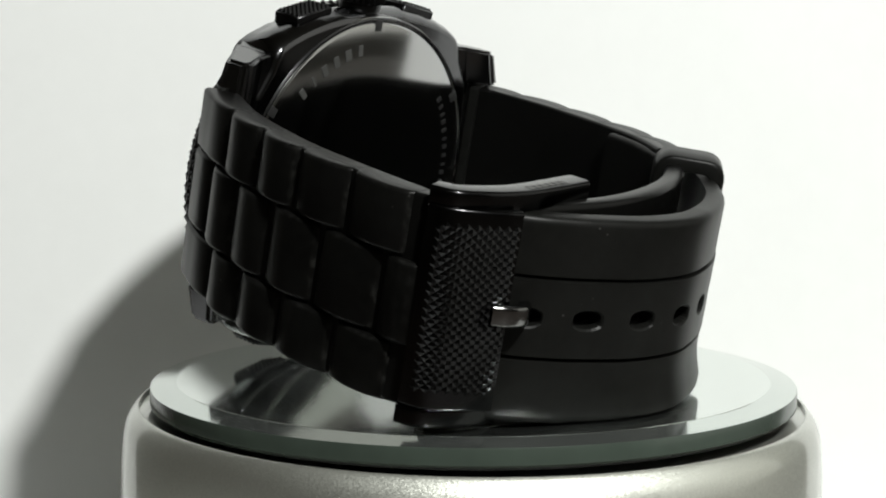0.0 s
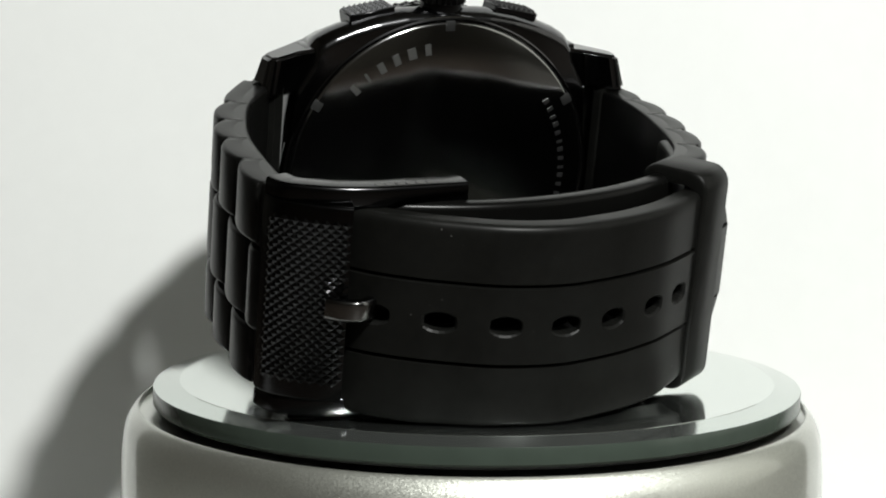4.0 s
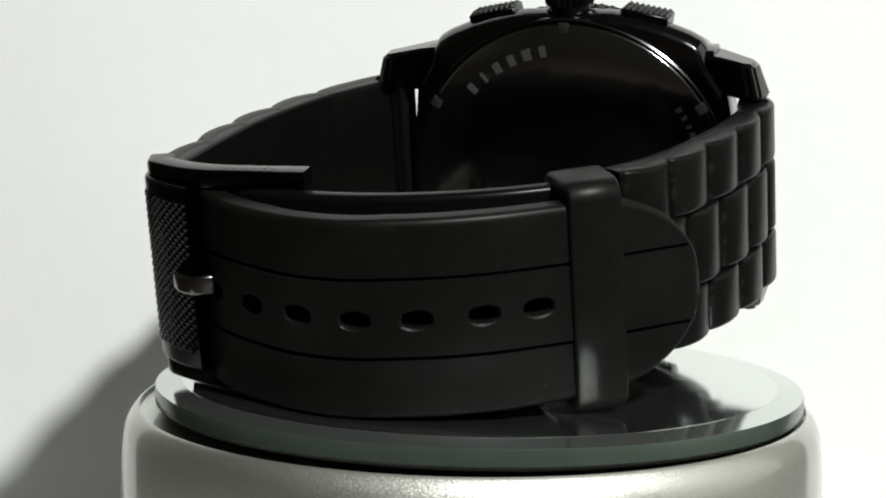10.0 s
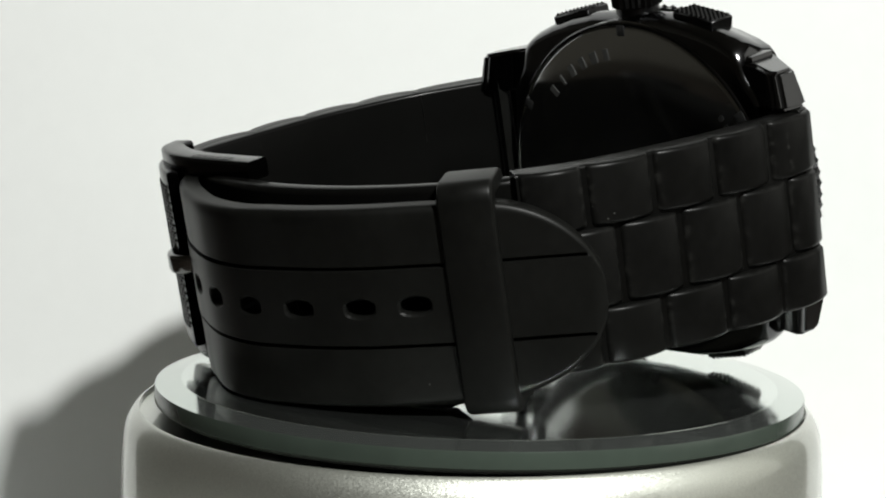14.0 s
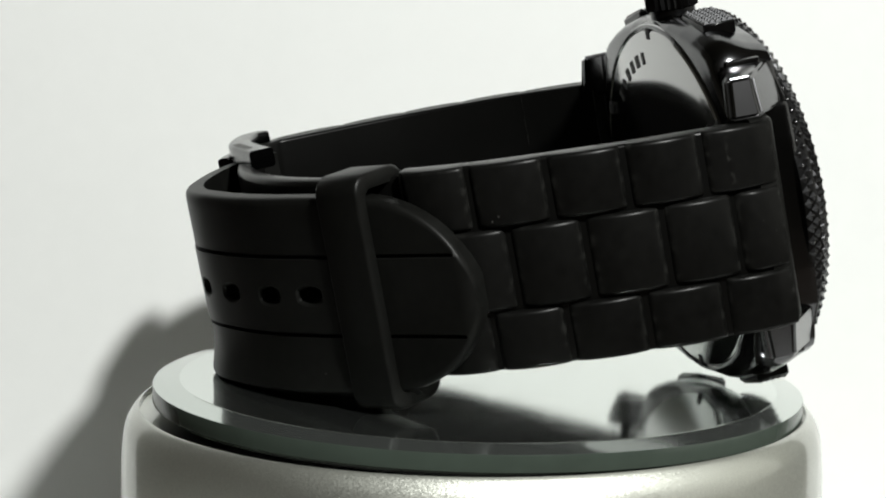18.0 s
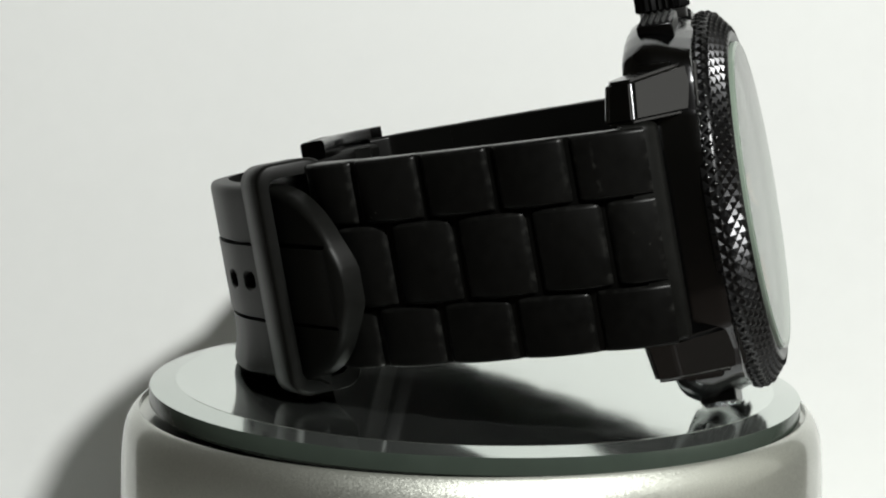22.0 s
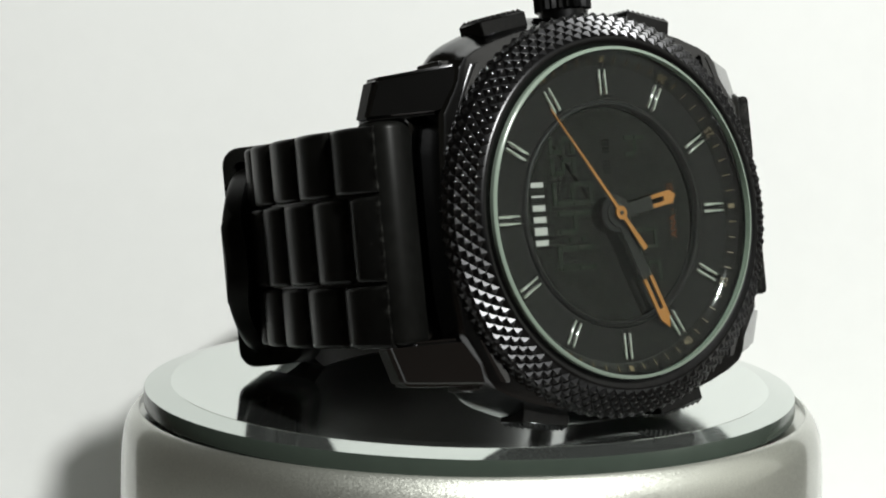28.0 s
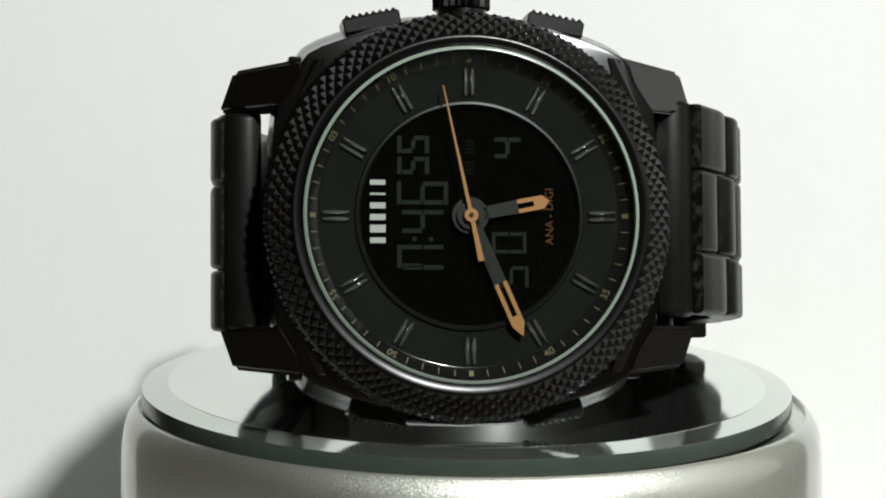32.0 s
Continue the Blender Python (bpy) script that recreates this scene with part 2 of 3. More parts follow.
# ---- the setting: paper sweep, table, room ----
def paper_sweep():
    """A sheet of white paper that runs over the table and bends up behind the turntable."""
    half, floor, rad, top = 110.0, -44.0, 14.0, 80.0
    prof = [(-62 + 11 * i, floor) for i in range(10)]
    start = 41.0
    for i in range(13):
        a = radians(top * i / 12)
        prof.append((start + rad * math.sin(a), floor + rad - rad * math.cos(a)))
    y, z = prof[-1]
    prof += [(y + 15 * i * math.cos(radians(top)), z + 15 * i * math.sin(radians(top))) for i in range(1, 16)]
    bm = bmesh.new()
    rows = []
    for k in range(21):
        x = -half + 2 * half * k / 20
        rows.append([bm.verts.new((x, y, z)) for y, z in prof])
    for a, b in zip(rows, rows[1:]):
        for j in range(len(prof) - 1):
            bm.faces.new((a[j], b[j], b[j + 1], a[j + 1]))
    ret = bmesh.ops.extrude_face_region(bm, geom=bm.faces[:])
    for v in ret["geom"]:
        if isinstance(v, bmesh.types.BMVert):
            v.co += Vector((0, 0.2, -0.2))
    ob = part("paper_backdrop", bm, PAPER, None, smooth=60)
    return tagged(ob, "plain white paper sweep bent up behind the turntable", "backdrop", kind="structure")


paper_sweep()
table = part("table_top", box(-700, 700, -600, 600, -74, -44.6, 2), TABLE)
tagged(table, "dark brown wooden table top under the paper", "table", kind="structure")
for nm, b in (("wall_north", (-1200, 1200, 1200, 1210, -800, 1500)), ("wall_south", (-1200, 1200, -1210, -1200, -800, 1500)),
              ("wall_west", (-1210, -1200, -1200, 1200, -800, 1500)),
              ("floor", (-1200, 1200, -1200, 1200, -810, -800)), ("ceiling", (-1200, 1200, -1200, 1200, 1500, 1510))):
    tagged(part(nm, box(*b), WALL), "plain dim grey room surface", "room", kind="structure")


# the unseen east wall has an opening, added where the fill lamp stands
east = join(box(1200, 1210, -1200, -650, -800, 1500), box(1200, 1210, 600, 1200, -800, 1500), box(1200, 1210, -650, 600, -800, 0), box(1200, 1210, -650, 600, 1200, 1500))
tagged(part("wall_east", east, WALL), "plain dim grey wall, out of view, with an opening behind the fill lamp", "room", kind="structure")

# ---- the turntable: a fixed silver base and a turning mirror plate ----
base = new("turntable_base")
tagged(base, "silver-painted round turntable base with a rounded shoulder", "turntable")
part("body", lathe([(0.5, -44), (43.0, -44), (43.75, -43), (43.75, -18), (43.7, -12), (43.58, -8.9), (43.42, -7.1), (43.17, -5.6), (42.83, -4.6), (42.37, -3.83),
                    (41.88, -3.24), (41.52, -2.93), (41.42, -2.9), (41.33, -2.96), (41.28, -3.7), (39.5, -4.0), (20, -4.0), (0.5, -4.0)], 160), SILVER, base)
part("spindle", lathe([(0.3, -4.05), (6, -4.05), (6, -3.0), (0.3, -3.0)], 32), MATT_BLACK, base)

plate = new("mirror_plate")
tagged(plate, "round mirror plate of glass with a green edge, under the watch", "glass plate")
PLATE_TILT = Matrix.Translation((-0.70 * MM, -0.58 * MM, 0)) @ Euler((math.atan(0.0135), 0, 0)).to_matrix().to_4x4()
PR = 40.2
# the last part is a black ring put in for the shaded gap below
for ob in (part("mirror_face", lathe([(0.05, -0.02), (36.2, -0.02), (37.0, -0.02)], 160), MIRROR, plate),
           part("bevel", lathe([(37.0, -0.02), (37.03, -0.06), (PR, -0.63)], 160), BEVEL, plate, "polished bevelled rim"),
           part("edge", lathe([(PR, -0.63), (PR + 0.05, -0.75), (PR + 0.05, -2.6), (PR - 0.25, -2.9), (5, -2.9)], 160), RIM, plate, "green glass edge"),
           part("gap_ring", lathe([(39.0, -2.9), (39.2, -3.0), (39.2, -3.3), (38.6, -3.38), (30, -3.38), (30, -2.95)], 128), MATT_BLACK, plate, "black ring filling the shaded gap under the plate")):
    ob.matrix_local = PLATE_TILT

# ---- the wristwatch, lying on its side, crown up ----
# Its own space: x along the dial, y into the watch from the dial's face, z towards the crown.
watch = new("wristwatch")
tagged(watch, "black wristwatch with orange pointers and silicone strap, lying on its side", "watch")
WATCH_POSE = Matrix(((0.9887, -0.1484, -0.0205, -0.42 * MM), (0.1496, 0.9696, 0.1937, -33.95 * MM), (-0.0089, -0.1945, 0.9809, 24.34 * MM), (0, 0, 0, 1)))


# case body: a rounded block, flat between the lugs, with guards round the crown side
def case_outline():
    half = [(0, 22.5), (6, 22.3), (10, 21.6), (13.3, 20.7), (16.2, 19.6), (17.8, 18.7), (18.6, 17.6), (19.1, 15.8), (21.2, 12.4), (21.7, 8), (21.8, 3), (21.8, 0)]
    top = half + [(x, -z) for x, z in half[-2::-1]]
    return top + [(-x, z) for x, z in top[-2:0:-1]]


def case_body():
    """The guards swell out behind the bezel and round off towards the back."""
    bm = prism(case_outline(), 1.3, 9.1, 0.5, 2)
    for y in (2.4, 3.6, 5.0, 6.4, 7.4, 8.2):
        bmesh.ops.bisect_plane(bm, geom=bm.verts[:] + bm.edges[:] + bm.faces[:], plane_co=(0, y, 0), plane_no=(0, 1, 0))
    for v in bm.verts:
        y = v.co.y
        u = min(1.0, max(0.0, (y - 1.3) / 5.1))
        w = max(0.0, (y - 6.4) / 2.7)
        f = 0.95 + 0.07 * u * u * (3 - 2 * u) - 0.05 * w * w
        v.co.z *= f
        v.co.x *= 0.985 + 0.015 * u - 0.025 * w * w
    return bm


case = part("case", case_body(), STEEL, watch, "glossy black-plated steel case")
part("case_skirt", lathe([(22.2, 7.6), (22.3, 8.4), (22.1, 8.9), (20.5, 9.1)], 96, axis="y"), STEEL, watch)


# lugs: four blocks that slope back from the bezel and end in a leaning facet
def lug(sx, sz):
    rise = 0.5 if sx > 0 and sz > 0 else 0.0
    low = [(16.6, 1.15), (19.6, 1.2), (26.95, 7.3), (26.2, 10.6), (24.8, 10.9), (21.2, 8.7), (16.6, 8.5)]
    top = [(15.2, 0.9), (16.6, 1.0), (25.25, 7.1), (25.1, 9.9), (23.9, 10.3), (20.4, 8.6), (15.2, 8.4)]
    bm = bmesh.new()
    a = [bm.verts.new((sx * x, y, sz * 11.9)) for x, y in low]
    b = [bm.verts.new((sx * x, y, sz * (16.5 + rise + 0.11 * (25.3 - x)))) for x, y in top]
    bmesh.ops.triangulate(bm, faces=[bm.faces.new(a), bm.faces.new(b[::-1])])
    for k in range(7):
        q = (k + 1) % 7
        bm.faces.new((a[k], b[k], b[q], a[q]))
    bmesh.ops.recalc_face_normals(bm, faces=bm.faces)
    sharp = [e for e in bm.edges if e.calc_face_angle(0) > 0.2]
    bmesh.ops.bevel(bm, geom=sharp, offset=0.45, segments=3, affect="EDGES")
    part("lug", bm, STEEL, watch, smooth=35)
    # the step in the guard beside the lug
    x0, x1 = sorted((sx * 16.4, sx * 19.5))
    z0, z1 = sorted((sz * 15.5, sz * 17.75))
    part("guard_step", box(x0, x1, 3.4, 7.6, z0, z1, 0.35, 2), STEEL, watch)


for sx in (-1, 1):
    for sz in (-1, 1):
        lug(sx, sz)
    part("spring_bar", place(lathe([(0.05, -12.2), (0.75, -12.2), (0.75, 12.2), (0.05, 12.2)], 16), Matrix.Translation((sx * 23.6, 8.2, 0))), STEEL_SATIN, watch)


# bezel: plain lip, then a knurled cone
def bezel():
    ring = part("bezel", lathe([(17.9, 0.8), (18.25, -1.5), (18.45, -1.68), (19.2, -1.95), (19.45, -1.93), (19.65, -1.75), (22.05, 0.1), (22.2, 0.5), (22.25, 1.9), (21.9, 2.1), (18, 2.1)], 160, axis="y"),
                STEEL_SATIN, watch, "black steel bezel with diamond knurling")
    verts, faces, tips = [], [], []
    n, rows = 94, 7
    prof = [(19.5, -1.9), (22.05, 0.1), (22.25, 1.95)]
    lens = [math.dist(prof[i], prof[i + 1]) for i in range(2)]

    def on(u, h):
        d = u * sum(lens)
        i = 0 if d <= lens[0] else 1
        f = (d - (0 if i == 0 else lens[0])) / lens[i]
        (r0, y0), (r1, y1) = prof[i], prof[i + 1]
        nx, ny = (y1 - y0), -(r1 - r0)
        L = math.hypot(nx, ny)
        return r0 + (r1 - r0) * f + h * abs(nx) / L, y0 + (y1 - y0) * f - h * abs(ny) / L

    for j in range(1, rows):
        for i in range(n):
            c = i + (0.5 if j % 2 else 0.0)
            a = 2 * math.pi * c / n
            da = math.pi / n
            u, du = j / rows, 1.0 / rows
            k = len(verts)
            for size, high in ((1.0, 0.0), (0.22, 0.3)):
                for aa, uu in ((a - da * size, u), (a, u - du * size), (a + da * size, u), (a, u + du * size)):
                    r, y = on(uu, high)
                    verts.append((r * math.cos(aa) * MM, y * MM, r * math.sin(aa) * MM))
            r, y = on(u, 0.37)
            verts.append((r * math.cos(a) * MM, y * MM, r * math.sin(a) * MM))
            for q in range(4):
                faces.append((k + q, k + (q + 1) % 4, k + 4 + (q + 1) % 4, k + 4 + q))
                tips.append(len(faces))
                faces.append((k + 4 + q, k + 4 + (q + 1) % 4, k + 8))
    me = bpy.data.meshes.new("knurling")
    me.from_pydata(verts, [], faces)
    me.materials.append(KNURL)
    me.materials.append(GLINT_TIP)
    for q in tips:
        me.polygons[q].use_smooth = True
        me.polygons[q].material_index = 1
    ob = new("knurling", me)
    ob.parent = ring
    tagged(ob, "rows of small knurled pyramids", kind="stuff")


bezel()


# crown and pushers
def crown():
    n = 24
    bm = bmesh.new()
    levels = [(22.2, 0.86), (23.3, 0.86), (23.5, 1.0), (26.6, 1.0), (27.2, 0.9)]
    rings = []
    for z, f in levels:
        ring = []
        for i in range(n * 2):
            r = 3.25 * f * (1.0 if i % 2 == 0 or f < 1 else 0.9)
            a = math.pi * i / n
            ring.append(bm.verts.new((r * math.cos(a), 5.6 + r * math.sin(a), z)))
        rings.append(ring)
    for a, b in zip(rings, rings[1:]):
        for i in range(n * 2):
            k = (i + 1) % (n * 2)
            bm.faces.new((a[i], a[k], b[k], b[i]))
    bm.faces.new(rings[-1])
    bm.faces.new(rings[0][::-1])
    part("crown", bm, STEEL_SATIN, watch, "fluted black crown", smooth=25)


crown()


def pusher(sx, sz):
    """A rectangular button, its outer face cut into fine teeth."""
    bm = box(-3.2, 3.2, 3.2, 7.3, 0, 1.7, 0.15, 1)
    tilt = Matrix.Translation((sx * (10.1 if sz > 0 else 9.6), 0, sz * (20.8 if sz > 0 else 20.6))) @ Matrix.Rotation(radians(sx * sz * 11), 4, "Y")
    if sz < 0:
        tilt = tilt @ Matrix.Rotation(math.pi, 4, "Y")
    place(bm, tilt)
    ob = part("pusher", bm, STEEL_SATIN, watch)
    bm = bmesh.new()
    for i in range(8):
        for j in range(5):
            x, y = -3.0 + 6.0 * (i + 0.5) / 8, 3.35 + 3.8 * (j + 0.5) / 5
            q = [bm.verts.new((x + a * 0.365, y + b * 0.37, 1.69)) for a, b in ((-1, -1), (1, -1), (1, 1), (-1, 1))]
            t = bm.verts.new((x, y, 2.12))
            for k in range(4):
                bm.faces.new((q[k], q[(k + 1) % 4], t))
    place(bm, tilt)
    tagged(part("teeth", bm, KNURL, ob, "fine knurled teeth", smooth=0), kind="stuff")
    part("stem", place(box(-2.6, 2.6, 3.6, 7.0, -2.2, 0.1), tilt), STEEL, ob)


for sx in (-1, 1):
    for sz in (-1, 1):
        pusher(sx, sz)


# caseback
BY = 9.45
back = part("caseback", lathe([(0.05, BY), (10, BY - 0.02), (20.95, BY - 0.1), (21.2, BY - 0.22), (21.35, BY - 0.4), (21.5, BY - 0.2), (21.75, BY - 0.2), (22.05, BY - 0.5), (22.1, BY - 1.1)], 128, axis="y"), BACK, watch, "mirror-polished dark steel caseback")
part("rim_groove", lathe([(21.25, BY - 0.32), (21.4, BY - 0.36), (21.55, BY - 0.12), (21.75, BY - 0.1), (21.95, BY - 0.28)], 128, axis="y"), STEEL, back)
# notches as black blocks: the shade of the recesses is in their colour
for a in (90, 30, 150, 210, 270, 330):
    ca, sa = math.cos(radians(a)), math.sin(radians(a))
    bm = box(-0.7, 0.7, BY - 1.1, BY - 0.02, -0.85, 0.65, 0.2, 2)
    place(bm, Matrix.Translation((20.95 * ca, 0, 20.95 * sa)) @ Matrix.Rotation(radians(90 - a), 4, "Y"))
    part("notch", bm, MATT_BLACK, back)
# engraved brand as plain blocks along an arc, and faint lines of small marks
for i, w in enumerate((0.85, 1.15, 0.95, 0.95, 0.4, 0.8)):
    a = radians(80.5 - 7.3 * i)
    bm = box(-w / 2, w / 2, BY - 0.2, BY + 0.005, -0.75, 0.75)
    place(bm, Matrix.Translation((17.9 * math.cos(a), 0, 17.9 * math.sin(a))) @ Matrix.Rotation(math.pi / 2 - a, 4, "Y"))
    part("engraving", bm, ENGRAVED, back)
for i in range(14):
    a = radians(146 + 3.9 * i)
    bm = box(-0.3, 0.3 - 0.12 * (i % 3), BY - 0.2, BY + 0.005, -0.4, 0.4)
    place(bm, Matrix.Translation((18.2 * math.cos(a), 0, 18.2 * math.sin(a))) @ Matrix.Rotation(math.pi / 2 - a, 4, "Y"))
    part("engraving", bm, ENGRAVED_FINE, back)


# ---- dial ----
dial = part("dial", lathe([(12.5, 0.3), (14.0, 0.26), (16.0, 0.2), (17.4, 0.1)], 128, axis="y"), DIAL, watch, "charcoal dial ring with a raised inner step")
part("inner_step", lathe([(12.62, 0.3), (12.45, 0.0), (12.2, -0.06), (12.02, 0.1), (11.95, 0.4), (11.9, 0.8)], 128, axis="y"), STEP, dial)
part("chapter_ring", lathe([(16.4, 0.5), (16.45, 0.15), (16.6, 0.1), (17.72, -0.55), (17.84, -0.75), (17.9, -1.6), (18.3, -1.64)], 128, axis="y"), CHAPTER, dial, "glossy slanted minute ring")
part("display", prism(circle(12.0, 96), 0.7, 1.1), DIAL_BLACK, dial, "black digital display window", smooth=0)
part("movement_plate", prism(circle(17.8, 64), 1.15, 1.5), MATT_BLACK, dial)

for h in range(12):
    turn = Matrix.Rotation(radians(30 * h), 4, "Y")
    part("hour_marker", place(join(box(-0.64, -0.14, -0.15, 0.32, 13.1, 16.2, 0.17, 1), box(0.14, 0.64, -0.15, 0.32, 13.1, 16.2, 0.17, 1)), turn), CHROME, dial)
for k in range(60):
    turn = Matrix.Rotation(radians(6 * k), 4, "Y") @ Matrix.Translation((0, -0.22, 17.15)) @ Matrix.Rotation(radians(30), 4, "X")
    if k % 15 == 0:
        bm = box(-0.26, 0.26, -0.09, -0.03, -0.35, 0.35)
        part("minute_square", place(bm, turn), GOLD_PRINT, dial, smooth=0)
    elif k % 5:
        bm = box(-0.055, 0.055, -0.06, -0.02, -0.4, 0.4)
        part("minute_tick", place(bm, turn), GOLD_PRINT, dial, smooth=0)


def text_mesh(words, size):
    """Words in the built-in font as a flat bmesh, right along x, up along z."""
    cu = bpy.data.curves.new("words", "FONT")
    cu.body, cu.size, cu.align_x, cu.align_y = words, size, "CENTER", "CENTER"
    cu.extrude = 0.03
    ob = new("words", cu)
    bpy.context.view_layer.update()
    me = bpy.data.meshes.new_from_object(ob.evaluated_get(bpy.context.evaluated_depsgraph_get()))
    bpy.data.objects.remove(ob)
    bpy.data.curves.remove(cu)
    bm = bmesh.new()
    bm.from_mesh(me)
    bpy.data.meshes.remove(me)
    bm.transform(Matrix.Rotation(math.pi / 2, 4, "X"))
    return bm


# the numbers of the chapter ring: 60 stands at the dial's side away from the strap's buckle
for m5 in (5, 10, 20, 25, 35, 40, 50, 55):
    a = 6 * m5 - 90
    bm = text_mesh("%02d" % m5, 1.2)
    if 20 <= m5 <= 40:
        bm.transform(Matrix.Rotation(math.pi, 4, "Y"))
    turn = Matrix.Rotation(radians(a), 4, "Y") @ Matrix.Translation((0, -0.25, 17.15)) @ Matrix.Rotation(radians(30), 4, "X")
    part("number", place(bm, turn), GOLD_PRINT, dial, smooth=0)

# words and display run up the dial: right is +z, up is -x
RUN = Matrix.Rotation(radians(-90), 4, "Y")
part("lettering", place(text_mesh("ANA - DIGI", 1.25), Matrix.Translation((8.9, 0.66, 0.0)) @ RUN), ORANGE_PRINT, dial, "orange printed words", smooth=0)
for i, w in enumerate((0.6, 0.85, 0.65, 0.65, 0.24, 0.55)):
    bm = box(-w / 2, w / 2, 0.6, 0.66, -0.85, 0.85)
    part("brand_mark", place(bm, Matrix.Translation((-10.0, 0, -2.65 + 1.26 * i)) @ RUN), WHITE_PRINT, dial, "white printed block", smooth=0)

SEGMENTS = {"0": "abcdef", "1": "bc", "2": "abdeg", "3": "abcdg", "4": "bcfg", "5": "acdfg", "6": "acdefg", "7": "abcf", "8": "abcdefg"}


def digit(ch, x, z, w, h, t=0.48, mat=LCD):
    """A seven-segment figure, w wide and h high, centred at (x, z) of the dial and turned with RUN."""
    bars = {"a": (-w / 2, w / 2, h / 2 - t, h / 2), "d": (-w / 2, w / 2, -h / 2, -h / 2 + t), "g": (-w / 2 + t, w / 2 - t, -t / 2, t / 2),
            "f": (-w / 2, -w / 2 + t, 0.08, h / 2 - t - 0.08), "e": (-w / 2, -w / 2 + t, -h / 2 + t + 0.08, -0.08),
            "b": (w / 2 - t, w / 2, 0.08, h / 2 - t - 0.08), "c": (w / 2 - t, w / 2, -h / 2 + t + 0.08, -0.08)}
    bm = None
    for s in SEGMENTS[ch]:
        x0, x1, z0, z1 = bars[s]
        b = box(x0, x1, 0.61, 0.68, z0, z1)
        bm = join(bm, b) if bm else b
    part("digit", place(bm, Matrix.Translation((x, 0, z)) @ RUN), mat, dial, smooth=0)


for ch, z in (("1", -6.6), ("7", -4.4), ("4", -0.6), ("6", 2.5)):
    digit(ch, -5.1, z, 2.5, 5.6)
for dx in (-0.9, 0.9):
    part("colon_dot", box(-5.1 + dx - 0.22, -5.1 + dx + 0.22, 0.61, 0.68, -2.75, -2.3), LCD, dial, smooth=0)
for ch, z in (("5", 5.5), ("5", 7.8)):
    digit(ch, -6.1, z, 1.9, 3.5)
digit("4", 4.3, 7.5, 2.3, 4.0)
digit("0", 4.4, -2.9, 2.3, 3.8, 0.38, LCD)
digit("5", 4.6, -6.6, 2.3, 3.8, 0.38, LCD)
for z in (5.3, 7.6):
    for k in range(4):
        part("display_mark", box(-0.45, 0.55, 0.62, 0.68, z - 0.75 + 0.4 * k, z - 0.5 + 0.4 * k), LCD_DIM, dial, smooth=0)


# pointers, each drawn towards +z
def slab(points, y0, y1):
    return prism(points, y0, y1)


def hand(name, length, width, split, y, hub_radius):
    hub = part(name, join(slab(circle(hub_radius, 40), y, y + 0.2), slab([(-width * 0.42, 0), (width * 0.42, 0), (width * 0.5, length * split), (-width * 0.5, length * split)], y, y + 0.18)), GUN, watch, "gunmetal hand with an orange slotted tip")
    w = width / 2
    z0, z1, z2 = length * split, length * (split + (1 - split) * 0.78), length
    for nm, pts in (("tip", [(-w, z1 - 1.0), (w, z1 - 1.0), (w, z1), (0, z2), (-w, z1)]), ("rail", [(-w, z0), (-w * 0.38, z0), (-w * 0.38, z1 - 1.0), (-w, z1 - 1.0)]),
                    ("rail", [(w * 0.38, z0), (w, z0), (w, z1 - 1.0), (w * 0.38, z1 - 1.0)])):
        part(nm, slab(pts, y - 0.03, y + 0.17), ORANGE, hub, "orange lacquered hand tip", smooth=0)
    return hub


hour_hand = hand("hour_hand", 8.9, 1.5, 0.6, -0.35, 2.0)
minute_hand = hand("minute_hand", 14.3, 1.45, 0.56, -0.7, 1.5)
second_hand = part("second_hand", join(slab(circle(0.75, 32), -1.2, -1.0), slab([(-0.2, 0), (0.2, 0), (0.06, 14.4), (-0.06, 14.4)], -1.18, -1.03),
                                       slab([(-0.2, 0), (0.2, 0), (0.33, -5.1), (-0.33, -5.1)], -1.18, -1.03)), ORANGE, watch, "thin orange sweep seconds hand", smooth=0)
part("pinion", slab(circle(0.25, 16), -1.3, 0.5), GUN, watch)

crystal = part("crystal", lathe([(0.02, -2.72), (6, -2.7), (12, -2.62), (16.5, -2.5), (17.88, -2.4), (17.88, -1.6), (12, -1.75), (0.02, -1.8)], 128, axis="y"), CRYSTAL, watch, "clear domed mineral crystal")
crystal.visible_shadow = False
ring = part("crystal_rim", lathe([(17.9, -2.42), (18.1, -2.4), (18.28, -2.22), (18.3, -1.7), (17.9, -1.65)], 128, closed=True, axis="y"), CRYSTAL_EDGE, watch, "pale green crystal edge")
ring.visible_shadow = False

# ---- strap ----
PX = Path([(27.2, 5.8), (29.7, 9.4), (34.0, 16.5), (37.0, 24.5), (38.9, 32), (39.8, 40), (40.3, 47), (40.2, 51.5), (38.2, 55.0)], 1)
PN = Path([(-26.5, 6.0), (-27.5, 9), (-27.7, 13), (-27.4, 18), (-26.7, 23.5), (-25.5, 29), (-24.0, 35), (-21.5, 42), (-17.8, 48)], -1)
PH = Path([(33.2, 52.4), (32.7, 54.9), (31.5, 57.4), (29.2, 59.9), (26.3, 62.0), (23, 63.9), (16.3, 66.7), (8.9, 67.4), (1.9, 65.5), (-4.9, 62.2), (-10.1, 58.5), (-14.6, 54.7), (-18.8, 50.1), (-22.7, 45.8), (-25.1, 43.3)], 1)
PI = Path([(36.0, 54.0), (29.5, 57.0), (22, 59.0), (14, 59.8), (6, 59.0), (-2, 56.8), (-9, 53.4), (-14.5, 49.0), (-18.2, 43), (-20.6, 36)], 1)


